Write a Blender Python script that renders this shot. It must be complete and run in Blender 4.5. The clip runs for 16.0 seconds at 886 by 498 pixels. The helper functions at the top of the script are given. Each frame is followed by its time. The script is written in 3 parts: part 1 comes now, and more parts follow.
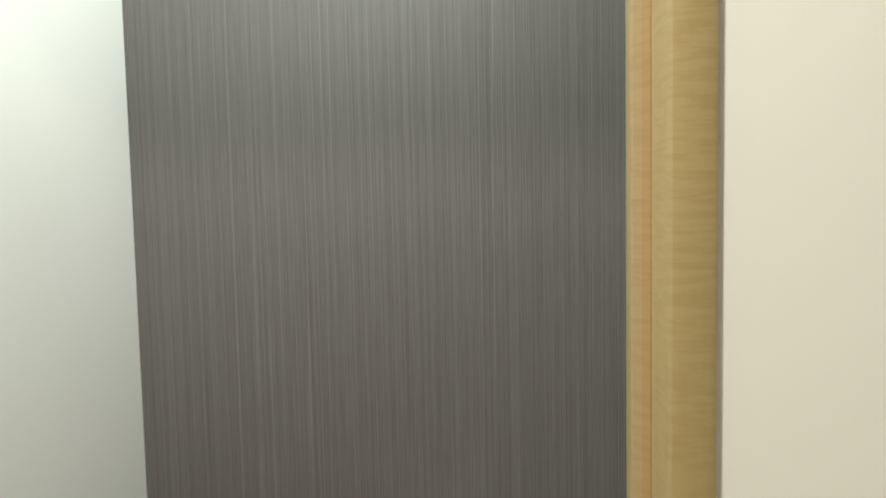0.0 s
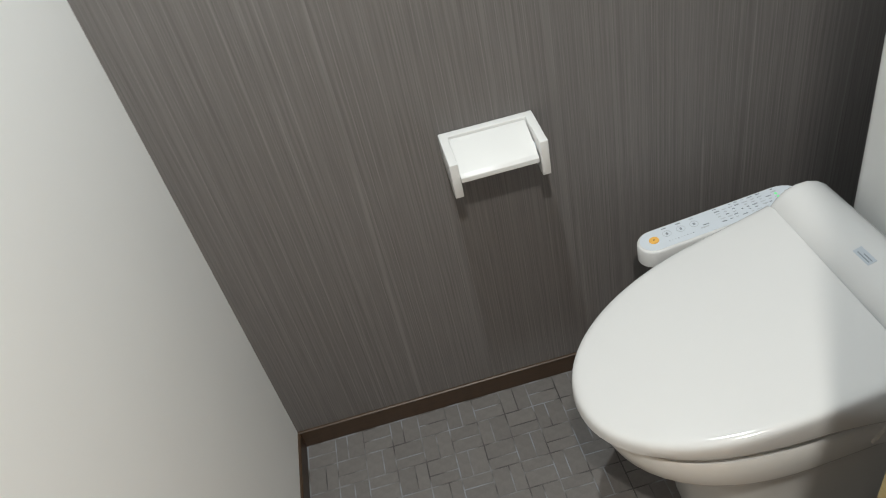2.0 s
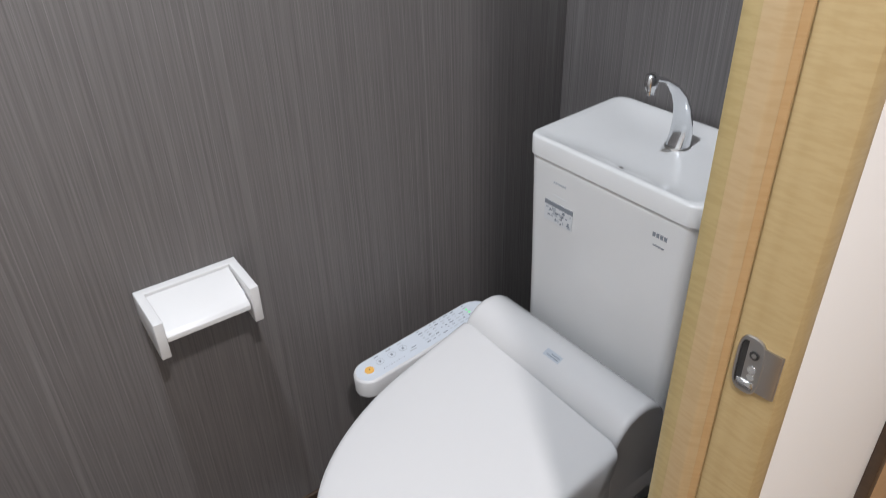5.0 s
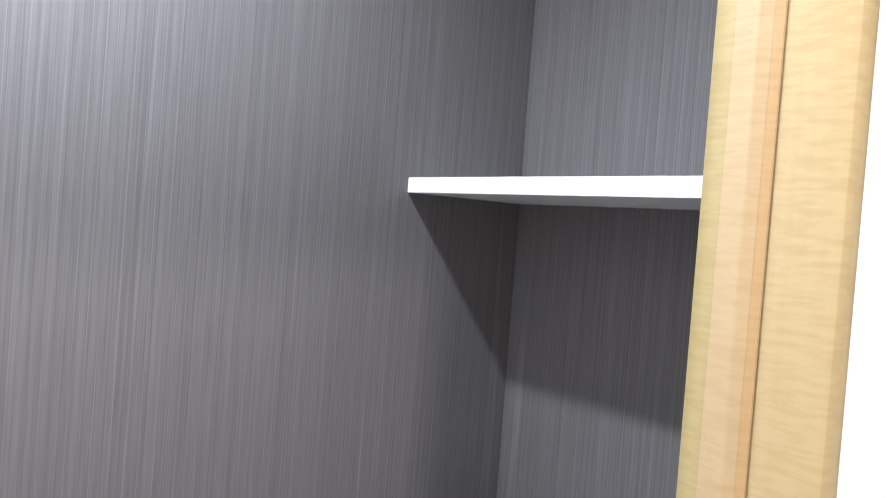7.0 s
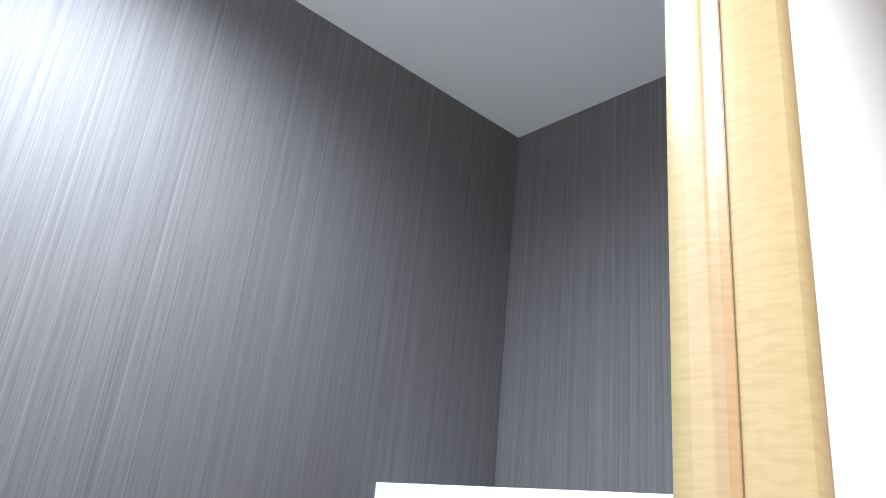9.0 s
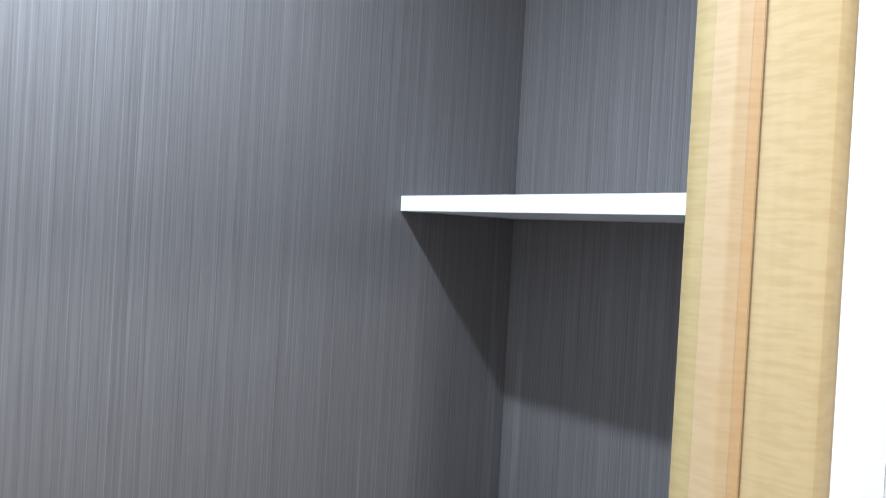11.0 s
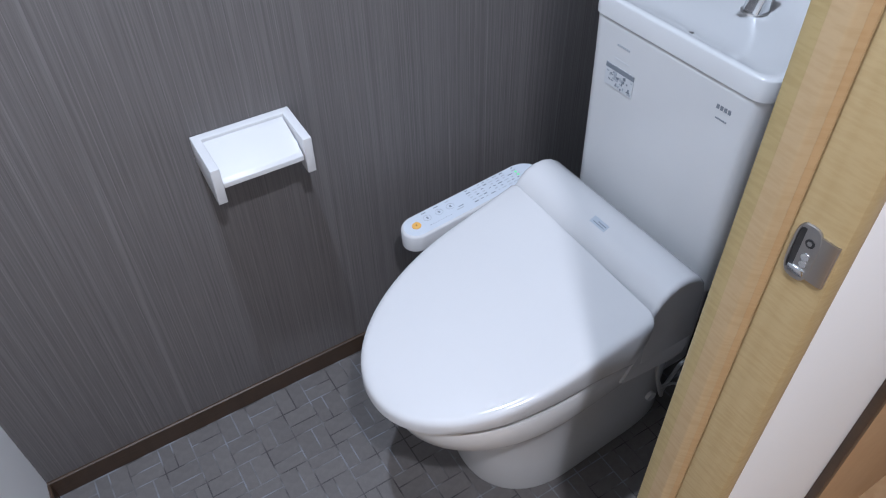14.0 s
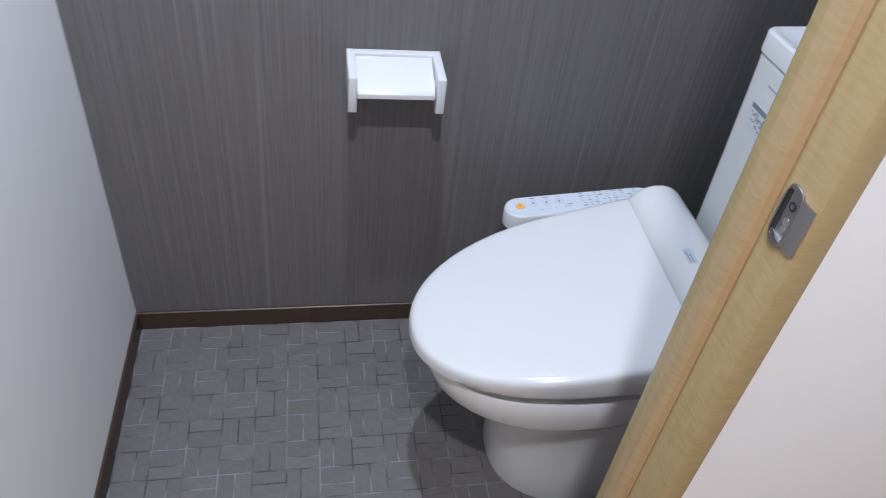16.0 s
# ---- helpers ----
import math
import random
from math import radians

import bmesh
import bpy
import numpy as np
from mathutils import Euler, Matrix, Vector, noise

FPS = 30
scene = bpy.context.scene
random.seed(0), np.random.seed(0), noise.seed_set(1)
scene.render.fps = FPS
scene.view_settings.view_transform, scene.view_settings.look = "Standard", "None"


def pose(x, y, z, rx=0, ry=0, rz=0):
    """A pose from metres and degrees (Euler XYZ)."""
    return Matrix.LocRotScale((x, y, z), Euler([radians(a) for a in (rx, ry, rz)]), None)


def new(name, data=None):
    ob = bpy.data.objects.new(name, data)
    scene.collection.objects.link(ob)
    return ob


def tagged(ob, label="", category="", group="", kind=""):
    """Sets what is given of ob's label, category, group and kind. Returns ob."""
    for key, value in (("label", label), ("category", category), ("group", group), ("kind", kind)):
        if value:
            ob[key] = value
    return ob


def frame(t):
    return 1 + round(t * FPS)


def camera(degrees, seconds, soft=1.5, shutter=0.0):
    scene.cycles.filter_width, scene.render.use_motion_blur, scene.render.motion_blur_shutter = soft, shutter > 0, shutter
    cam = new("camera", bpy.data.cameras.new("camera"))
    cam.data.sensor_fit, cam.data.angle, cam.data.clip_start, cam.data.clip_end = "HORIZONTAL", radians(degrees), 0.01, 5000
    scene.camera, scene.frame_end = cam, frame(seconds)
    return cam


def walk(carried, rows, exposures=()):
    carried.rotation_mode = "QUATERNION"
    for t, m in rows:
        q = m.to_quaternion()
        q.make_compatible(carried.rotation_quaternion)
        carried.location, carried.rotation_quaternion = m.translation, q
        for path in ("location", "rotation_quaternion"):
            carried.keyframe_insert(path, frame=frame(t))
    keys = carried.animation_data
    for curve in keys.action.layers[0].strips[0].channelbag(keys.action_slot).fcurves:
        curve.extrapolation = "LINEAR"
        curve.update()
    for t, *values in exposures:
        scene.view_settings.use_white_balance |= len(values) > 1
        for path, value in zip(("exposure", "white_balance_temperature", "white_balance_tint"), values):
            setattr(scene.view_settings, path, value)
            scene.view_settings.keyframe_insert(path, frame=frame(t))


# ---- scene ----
cam = camera(62.89, 16.0, 1.0, 0.2)
# seconds, place, turn
PATH = [
    (0, 0.6723, -1.3048, 1.3320, 85.937, 1.169, 4.074),
    (0.2, 0.6410, -1.3500, 1.3333, 83.293, 1.343, 5.351),
    (0.5, 0.5866, -1.3707, 1.3339, 77.902, 1.609, 6.310),
    (0.8, 0.5590, -1.3273, 1.3280, 73.399, 1.650, 8.460),
    (1, 0.5160, -1.3167, 1.3367, 70.456, 2.883, 7.430),
    (1.2, 0.4890, -1.2960, 1.3463, 63.955, 4.600, 6.400),
    (1.3, 0.4794, -1.2769, 1.3532, 61.780, 6.885, 5.246),
    (1.5, 0.4541, -1.2531, 1.3595, 57.746, 9.302, 2.655),
    (2, 0.3948, -1.1414, 1.3960, 50.144, 11.023, -11.428),
    (2.2, 0.3702, -1.1067, 1.4014, 49.862, 12.961, -15.512),
    (2.5, 0.3548, -1.0697, 1.4135, 46.077, 11.480, -23.944),
    (3, 0.3290, -1.0676, 1.4177, 42.758, 6.975, -31.967),
    (3.2, 0.3195, -1.0686, 1.4121, 41.757, 5.703, -33.933),
    (4.3, 0.3240, -1.0770, 1.4150, 46.5, 3.4, -36.0),
    (5.3, 0.3309, -1.0836, 1.4217, 62.034, 0.224, -37.688),
    (5.5, 0.3246, -1.0706, 1.4362, 64.949, -0.713, -38.455),
    (6, 0.3254, -1.0718, 1.4412, 74.933, -2.889, -39.157),
    (6.2, 0.3191, -1.0725, 1.4579, 77.981, -3.193, -39.446),
    (6.5, 0.3221, -1.0727, 1.4567, 82.447, -3.862, -39.740),
    (7, 0.3191, -1.0740, 1.4726, 88.819, -4.390, -40.669),
    (7.5, 0.3220, -1.0756, 1.4764, 96.491, -5.179, -41.056),
    (8, 0.3201, -1.0790, 1.4881, 103.472, -5.619, -41.841),
    (8.2, 0.3159, -1.0829, 1.4916, 105.968, -5.712, -42.205),
    (9.25, 0.3200, -1.0820, 1.4950, 112.0, -5.6, -42.8),
    (10.5, 0.3249, -1.0800, 1.4929, 97.254, -4.173, -41.987),
    (11, 0.3294, -1.0783, 1.4912, 89.460, -3.182, -40.650),
    (11.5, 0.3240, -1.0840, 1.4760, 80.000, -1.830, -39.570),
    (11.7, 0.3350, -1.0794, 1.4800, 75.200, -1.350, -39.175),
    (12, 0.3346, -1.0785, 1.4451, 71.527, -1.558, -38.689),
    (12.5, 0.3321, -1.0798, 1.4399, 65.665, -1.147, -37.270),
    (13, 0.3255, -1.0770, 1.4381, 58.249, -0.650, -35.627),
    (13.5, 0.3285, -1.0774, 1.4323, 51.962, 0.310, -33.321),
    (14, 0.3236, -1.0753, 1.4284, 45.920, 1.047, -32.065),
    (14.2, 0.3295, -1.0779, 1.4245, 44.991, 1.862, -31.325),
    (14.5, 0.3253, -1.0719, 1.4255, 44.074, 2.062, -30.908),
    (15, 0.3314, -1.0606, 1.4186, 44.998, 1.505, -28.538),
    (15.2, 0.3437, -1.0704, 1.4032, 45.246, 1.713, -26.522),
    (15.3, 0.3524, -1.0769, 1.3953, 45.237, 1.674, -25.931),
    (15.4, 0.3600, -1.0880, 1.3910, 44.500, 0.500, -24.600),
    (15.5, 0.3614, -1.1061, 1.3845, 44.404, -1.031, -23.098),
    (15.7, 0.3897, -1.1656, 1.3650, 44.781, -4.817, -17.304),
    (15.8, 0.4000, -1.1900, 1.3572, 46.456, -5.128, -15.572),
    (15.9, 0.4080, -1.2230, 1.3520, 47.950, -5.450, -11.700),
    (16, 0.4145, -1.2600, 1.3461, 48.940, -5.615, -8.529),
]
EXPOSURES = [
    (0.0, -0.23, 6980, -4), (0.9, -0.17, 6870, -6), (1.4, -0.08, 6650, -3), (2.0, 0.0, 6480, 4), (3.2, 0.08, 6350, 8), (5.3, 0.05, 6150, 12), (5.5, 0.1, 6120, 12), (6.0, 0.38, 5900, 11), (7.0, 0.52, 5850, 11),
    (8.2, 0.47, 5740, 10), (10.3, 0.34, 5550, 8), (12.5, 0.58, 5400, 9), (13.5, 0.15, 5400, 12), (14.5, 0.03, 5400, 13), (16.0, 0.1, 5480, 13),
]
walk(cam, [(t, pose(*p)) for t, *p in PATH], EXPOSURES)

# ---- light ----
world = bpy.data.worlds.new("world")
scene.world = world
world.use_nodes = True
world.node_tree.nodes["Background"].inputs["Color"].default_value = (0.9, 0.95, 1.0, 1)
world.node_tree.nodes["Background"].inputs["Strength"].default_value = 0.02


def down_lamp(name, place, power, size, colour, wide):
    data = bpy.data.lights.new(name, "SPOT")
    data.spot_size, data.spot_blend = radians(wide), 1.0
    data.shadow_soft_size, data.energy, data.color = size, power, colour
    ob = new(name, data)
    ob.matrix_world = Matrix.Translation(place)
    return ob


ROOM_LAMP = (0.455, -0.405, 2.412)
HALL_LAMP = (0.38, -1.48, 2.385)
down_lamp("room_light", ROOM_LAMP, 86.0, 0.030, (0.94, 0.97, 1.0), 167)
down_lamp("hall_light", HALL_LAMP, 101.0, 0.042, (1.0, 0.936, 0.886), 160)

# ---- plan, metres ----
LEN, TOP = 1.451, 2.425          # tank wall, ceiling
IN_Y, OUT_Y = -0.822, -0.898     # faces of the door wall
OPEN_L, OPEN_R = 0.021, 0.759    # door opening
HALL_Y, HALL_X0, HALL_X1 = -2.05, -0.9, 2.2
AXIS = -0.384                    # middle of the toilet


# ---- materials ----
def material(name, colour, rough=0.5, metal=0.0, coat=0.0):
    m = bpy.data.materials.new(name)
    m.use_nodes = True
    b = m.node_tree.nodes["Principled BSDF"]
    b.inputs["Base Color"].default_value = (*colour, 1)
    b.inputs["Roughness"].default_value = rough
    b.inputs["Metallic"].default_value = metal
    b.inputs["Coat Weight"].default_value = coat
    b.inputs["Coat Roughness"].default_value = 0.06
    return m


def add(m, kind, **values):
    n = m.node_tree.nodes.new(kind)
    for key, value in values.items():
        n.inputs[key.replace("_", " ")].default_value = value
    return n


def coords(m, scale):
    t = m.node_tree.nodes.new("ShaderNodeTexCoord")
    k = add(m, "ShaderNodeMapping", Scale=scale)
    m.node_tree.links.new(t.outputs["Object"], k.inputs["Vector"])
    return k.outputs["Vector"]


def noise_at(m, scale, size=1.0, detail=3.0, rough=0.5):
    n = add(m, "ShaderNodeTexNoise", Scale=size, Detail=detail, Roughness=rough)
    m.node_tree.links.new(coords(m, scale), n.inputs["Vector"])
    return n.outputs["Fac"]


def ramp(m, fac, stops):
    r = m.node_tree.nodes.new("ShaderNodeValToRGB")
    e = r.color_ramp.elements
    while len(e) < len(stops):
        e.new(0.5)
    for el, (p, c) in zip(e, stops):
        el.position, el.color = p, (*c, 1)
    m.node_tree.links.new(fac, r.inputs["Fac"])
    return r.outputs["Color"]


def mix(m, fac, a, b, mode="MIX"):
    n = m.node_tree.nodes.new("ShaderNodeMix")
    n.data_type, n.blend_type = "RGBA", mode
    for socket, v in ((n.inputs[0], fac), (n.inputs[6], a), (n.inputs[7], b)):
        if isinstance(v, (int, float)):
            socket.default_value = v
        elif isinstance(v, tuple):
            socket.default_value = (*v, 1)
        else:
            m.node_tree.links.new(v, socket)
    return n.outputs[2]


def finish(m, colour=None, bump=None, strength=0.2, distance=0.001, rough=None):
    b = m.node_tree.nodes["Principled BSDF"]
    if colour is not None:
        m.node_tree.links.new(colour, b.inputs["Base Color"])
    if bump is not None:
        k = add(m, "ShaderNodeBump", Strength=strength, Distance=distance)
        m.node_tree.links.new(bump, k.inputs["Height"])
        m.node_tree.links.new(k.outputs["Normal"], b.inputs["Normal"])
    if rough is not None:
        r = add(m, "ShaderNodeMapRange")
        r.inputs["To Min"].default_value, r.inputs["To Max"].default_value = rough
        m.node_tree.links.new(noise_at(m, (9, 9, 9)), r.inputs["Value"])
        m.node_tree.links.new(r.outputs["Result"], b.inputs["Roughness"])
    return m


def streaks(m, across, width, shift):
    """Thin upright lines about 1 / across metres apart along either wall: 1 on a line, 0 off it."""
    links = m.node_tree.links
    t = m.node_tree.nodes.new("ShaderNodeTexCoord")
    cut = m.node_tree.nodes.new("ShaderNodeSeparateXYZ")
    links.new(t.outputs["Object"], cut.inputs[0])
    along = m.node_tree.nodes.new("ShaderNodeMath")
    along.operation = "ADD"
    links.new(cut.outputs["X"], along.inputs[0])
    links.new(cut.outputs["Y"], along.inputs[1])
    flat = m.node_tree.nodes.new("ShaderNodeCombineXYZ")
    links.new(along.outputs[0], flat.inputs["X"])
    links.new(cut.outputs["Z"], flat.inputs["Y"])
    k = add(m, "ShaderNodeMapping", Scale=(across, 0.13, 1), Location=(shift, shift, 0))
    links.new(flat.outputs[0], k.inputs["Vector"])
    v = m.node_tree.nodes.new("ShaderNodeTexVoronoi")
    v.voronoi_dimensions, v.feature = "2D", "DISTANCE_TO_EDGE"
    v.inputs["Scale"].default_value = 1.0
    links.new(k.outputs["Vector"], v.inputs["Vector"])
    return ramp(m, v.outputs["Distance"], ((0.0, (1, 1, 1)), (width * 0.5, (0.8, 0.8, 0.8)), (width, (0, 0, 0))))


def wallpaper_grey():
    m = material("grey_wallpaper", (0.13, 0.126, 0.122), 0.55)
    fine = noise_at(m, (520, 520, 9), 1.0, 2, 0.6)
    mid = noise_at(m, (240, 240, 0.6), 1.0, 1, 0.5)
    cloud = noise_at(m, (3, 3, 2), 1.0, 2, 0.5)
    c = ramp(m, fine, ((0.30, (0.100, 0.093, 0.090)), (0.50, (0.128, 0.119, 0.116)), (0.70, (0.158, 0.148, 0.144))))
    c = mix(m, 0.30, c, ramp(m, mid, ((0.32, (0.100, 0.093, 0.090)), (0.5, (0.128, 0.120, 0.117)), (0.7, (0.158, 0.148, 0.144)))))
    c = mix(m, 0.10, c, ramp(m, cloud, ((0.3, (0.11, 0.104, 0.100)), (0.7, (0.145, 0.139, 0.135)))))
    gaps = ramp(m, noise_at(m, (60, 60, 3.5), 1.0, 2, 0.5), ((0.36, (0.15, 0.15, 0.15)), (0.56, (1, 1, 1))))
    thin = mix(m, 1.0, streaks(m, 130, 0.13, 3.7), (0.20, 0.20, 0.20), "MULTIPLY")
    shade = mix(m, 1.0, streaks(m, 62, 0.055, 8.1), (0.34, 0.34, 0.34), "MULTIPLY")
    bold = mix(m, 1.0, mix(m, 1.0, streaks(m, 46, 0.036, 1.3), gaps, "MULTIPLY"), (0.36, 0.36, 0.36), "MULTIPLY")
    c = mix(m, thin, c, (0.215, 0.204, 0.200))
    c = mix(m, mix(m, 1.0, shade, gaps, "MULTIPLY"), c, (0.072, 0.066, 0.064))
    c = mix(m, bold, c, (0.255, 0.246, 0.242))
    return finish(m, c, mid, 0.12, 0.0006, (0.55, 0.68))


def wallpaper_white():
    m = material("white_wallpaper", (0.78, 0.775, 0.75), 0.75)
    grain = noise_at(m, (420, 420, 420), 1.0, 3)
    c = ramp(m, noise_at(m, (2, 2, 2), 1.0, 3), ((0.3, (0.855, 0.855, 0.845)), (0.7, (0.89, 0.89, 0.88))))
    return finish(m, c, grain, 0.05, 0.0006)


def plain_paper(name, colour):
    m = material(name, colour, 0.75)
    c = ramp(m, noise_at(m, (2, 2, 2), 1.0, 3), tuple((p, tuple(v * k for v in colour)) for p, k in ((0.3, 0.96), (0.7, 1.04))))
    return finish(m, c, noise_at(m, (420, 420, 420), 1.0, 3), 0.05, 0.0006)


def wood(name, light, dark, fade=1.0):
    m = material(name, light, 0.38)
    rip = noise_at(m, (38, 38, 260), 1.0, 4, 0.6)
    band = noise_at(m, (60, 60, 1.0), 1.0, 2, 0.5)
    patch = noise_at(m, (3, 3, 2.2), 1.0, 2)
    mid = tuple((a + b) / 2 for a, b in zip(light, dark))
    pale = tuple(v * 1.05 for v in light)
    low = tuple(0.6 * a + 0.4 * b for a, b in zip(dark, mid))
    c = ramp(m, rip, ((0.30, low), (0.44, mid), (0.54, light), (0.75, pale)))
    c = mix(m, 0.35 * fade, c, ramp(m, band, ((0.35, dark), (0.65, light))))
    c = mix(m, ramp(m, patch, ((0.45, (0, 0, 0)), (0.7, (0.35, 0.35, 0.35)))), c, mid)
    return finish(m, c, rip, 0.05, 0.0005, (0.32, 0.46))


def vinyl_tile():
    m = material("vinyl_tile", (0.15, 0.145, 0.145), 0.45)
    rnd = m.node_tree.nodes.new("ShaderNodeObjectInfo").outputs["Random"]
    c = ramp(m, rnd, ((0.0, (0.110, 0.101, 0.096)), (0.5, (0.124, 0.114, 0.108)), (1.0, (0.142, 0.131, 0.124))))
    weave = noise_at(m, (60, 60, 60), 1.0, 5, 0.65)
    c = mix(m, 0.5, c, ramp(m, weave, ((0.3, (0.096, 0.089, 0.085)), (0.7, (0.152, 0.142, 0.135)))))
    return finish(m, c, noise_at(m, (300, 300, 300)), 0.15, 0.0006, (0.48, 0.64))


def vinyl_joint():
    m = material("vinyl_joint", (0.2, 0.2, 0.2), 0.5)
    c = ramp(m, noise_at(m, (15, 15, 15), 1.0, 2, 0.4), ((0.36, (0.048, 0.044, 0.043)), (0.46, (0.090, 0.084, 0.081)), (0.53, (0.148, 0.146, 0.148)), (0.62, (0.195, 0.206, 0.225))))
    return finish(m, c)


def porcelain():
    m = material("white_porcelain", (0.80, 0.80, 0.785), 0.19)
    c = ramp(m, noise_at(m, (6, 6, 6), 1.0, 2), ((0.3, (0.70, 0.70, 0.69)), (0.7, (0.73, 0.73, 0.72))))
    return finish(m, c, noise_at(m, (14, 14, 14), 1.0, 1), 0.02, 0.002)


def plastic(name, colour, rough):
    m = material(name, colour, rough)
    return finish(m, None, noise_at(m, (250, 250, 250)), 0.03, 0.0004, (rough * 0.85, rough * 1.2))


def metal(name, colour, rough):
    m = material(name, colour, rough, 1.0)
    return finish(m, None, None, rough=(rough * 0.7, rough * 1.4))


GREY = wallpaper_grey()
WHITE = wallpaper_white()
# tone for an unseen wall, set below white to hold back ambient light
BOUNCE_BEIGE = plain_paper("bounce_cutting_beige", (0.53, 0.515, 0.495))
# grey picked to lower bounced light in the room, not a known paper
BOUNCE_GREY = plain_paper("bounce_cutting_grey", (0.18, 0.173, 0.168))
CEILING = finish(material("ceiling_paper", (0.80, 0.80, 0.78), 0.85), None)
MAPLE = wood("maple_laminate", (0.430, 0.330, 0.168), (0.350, 0.250, 0.108))
MAPLE_PALE = wood("maple_edge_band", (0.400, 0.314, 0.150), (0.305, 0.230, 0.092))
MAPLE_EDGE = wood("maple_edge", (0.430, 0.294, 0.146), (0.370, 0.232, 0.100))
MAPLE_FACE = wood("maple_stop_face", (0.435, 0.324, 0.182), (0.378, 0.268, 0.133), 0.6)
HALL_WOOD = wood("hall_wood", (0.52, 0.35, 0.19), (0.44, 0.28, 0.14))
TRIM = wood("dark_trim", (0.060, 0.036, 0.021), (0.040, 0.024, 0.014))
TILE, JOINT = vinyl_tile(), vinyl_joint()
CERAMIC = porcelain()
LID = finish(material("white_seat_plastic", (0.575, 0.575, 0.575), 0.11), None, None, rough=(0.09, 0.14))
HOLDER = plastic("white_holder_plastic", (0.58, 0.58, 0.575), 0.35)
PANEL_FACE = plastic("panel_film", (0.55, 0.59, 0.64), 0.34)
SHELF = plastic("white_melamine", (0.82, 0.82, 0.82), 0.30)
CHROME = metal("chrome", (0.78, 0.80, 0.82), 0.13)
STEEL = metal("brushed_steel", (0.42, 0.41, 0.40), 0.30)
SATIN = metal("satin_chrome", (0.66, 0.65, 0.63), 0.38)
# near black: painted shade of the strike's holes, and the stop button's mark
DARK = material("hole_shade_and_mark", (0.02, 0.02, 0.02), 0.6)
ORANGE = plastic("orange_button", (0.72, 0.40, 0.09), 0.4)
PRINT = material("grey_print", (0.22, 0.24, 0.27), 0.6)
PALE_PRINT = material("pale_print", (0.42, 0.45, 0.48), 0.6)
STICKER = finish(material("sticker", (0.64, 0.655, 0.665), 0.5))
LABEL = material("blue_grey_label", (0.40, 0.44, 0.49), 0.5)
CORD = plastic("grey_cord", (0.45, 0.45, 0.43), 0.5)
GREEN = material("green_lamp", (0.1, 0.6, 0.2), 0.4)
GREEN.node_tree.nodes["Principled BSDF"].inputs["Emission Color"].default_value = (0.45, 1.0, 0.55, 1)
GREEN.node_tree.nodes["Principled BSDF"].inputs["Emission Strength"].default_value = 0.3


# ---- mesh helpers ----
def mesh_of(name, bm, mat, smooth=35):
    bmesh.ops.recalc_face_normals(bm, faces=bm.faces)
    me = bpy.data.meshes.new(name)
    bm.to_mesh(me)
    bm.free()
    me.materials.append(mat)
    if smooth:
        me.shade_smooth()
        me.set_sharp_from_angle(angle=radians(smooth))
    return me


def part(name, bm, mat, parent=None, label="", smooth=35):
    ob = new(name, mesh_of(name, bm, mat, smooth))
    if parent is not None:
        ob.parent = parent
    return tagged(ob, label)


def box(bm, x0, x1, y0, y1, z0, z1, bevel=0.0, seg=2):
    made = bmesh.ops.create_cube(bm, size=1.0, matrix=Matrix.Translation(((x0 + x1) / 2, (y0 + y1) / 2, (z0 + z1) / 2)) @ Matrix.Diagonal((x1 - x0, y1 - y0, z1 - z0, 1)))
    if bevel:
        edges = {e for v in made["verts"] for e in v.link_edges}
        bmesh.ops.bevel(bm, geom=list(edges), offset=bevel, segments=seg, affect="EDGES", profile=0.5)
    return bm


def boxed(*args, **kw):
    return box(bmesh.new(), *args, **kw)


def loft(bm, rings, cap0=True, cap1=True, closed=True):
    """Skin over rings of equal length."""
    vs = [[bm.verts.new(p) for p in ring] for ring in rings]
    n = len(vs[0])
    for a, b in zip(vs, vs[1:]):
        for i in range(n if closed else n - 1):
            j = (i + 1) % n
            bm.faces.new((a[i], a[j], b[j], b[i]))
    if cap0:
        bm.faces.new(vs[0][::-1])
    if cap1:
        bm.faces.new(vs[-1])
    return bm


def extrude(profile, axis, lo, hi, bevel=0.0, seg=2):
    """A closed profile in the plane across axis, drawn out from lo to hi."""
    def at(p, d):
        q = list(p)
        q.insert(axis, d)
        return q
    bm = loft(bmesh.new(), [[at(p, lo) for p in profile], [at(p, hi) for p in profile]])
    if bevel:
        bmesh.ops.bevel(bm, geom=list(bm.edges), offset=bevel, segments=seg, affect="EDGES", profile=0.5)
    return bm


def tube(points, radius, sides=10):
    """A round tube along points; radius is one number or one for each point."""
    pts = [Vector(p) for p in points]
    rad = radius if isinstance(radius, (list, tuple)) else [radius] * len(pts)
    rings, side = [], Vector((0.31, 0.95, 0.05))
    for i, p in enumerate(pts):
        t = (pts[min(i + 1, len(pts) - 1)] - pts[max(i - 1, 0)]).normalized()
        u = (side - t * side.dot(t)).normalized()
        w = t.cross(u)
        rings.append([p + rad[i] * (math.cos(a) * u + math.sin(a) * w) for a in (2 * math.pi * k / sides for k in range(sides))])
    return loft(bmesh.new(), rings)


def disc(bm, centre, radius, height, sides=20, tilt=None):
    m = Matrix.Translation(centre) @ (tilt if tilt else Matrix())
    bmesh.ops.create_cone(bm, cap_ends=True, segments=sides, radius1=radius, radius2=radius * 0.94, depth=height, matrix=m)
    return bm


def skew(x):
    """The bowl and seat stand a little turned against the tank."""
    return -0.062 * max(0.0, 1.03 - x)


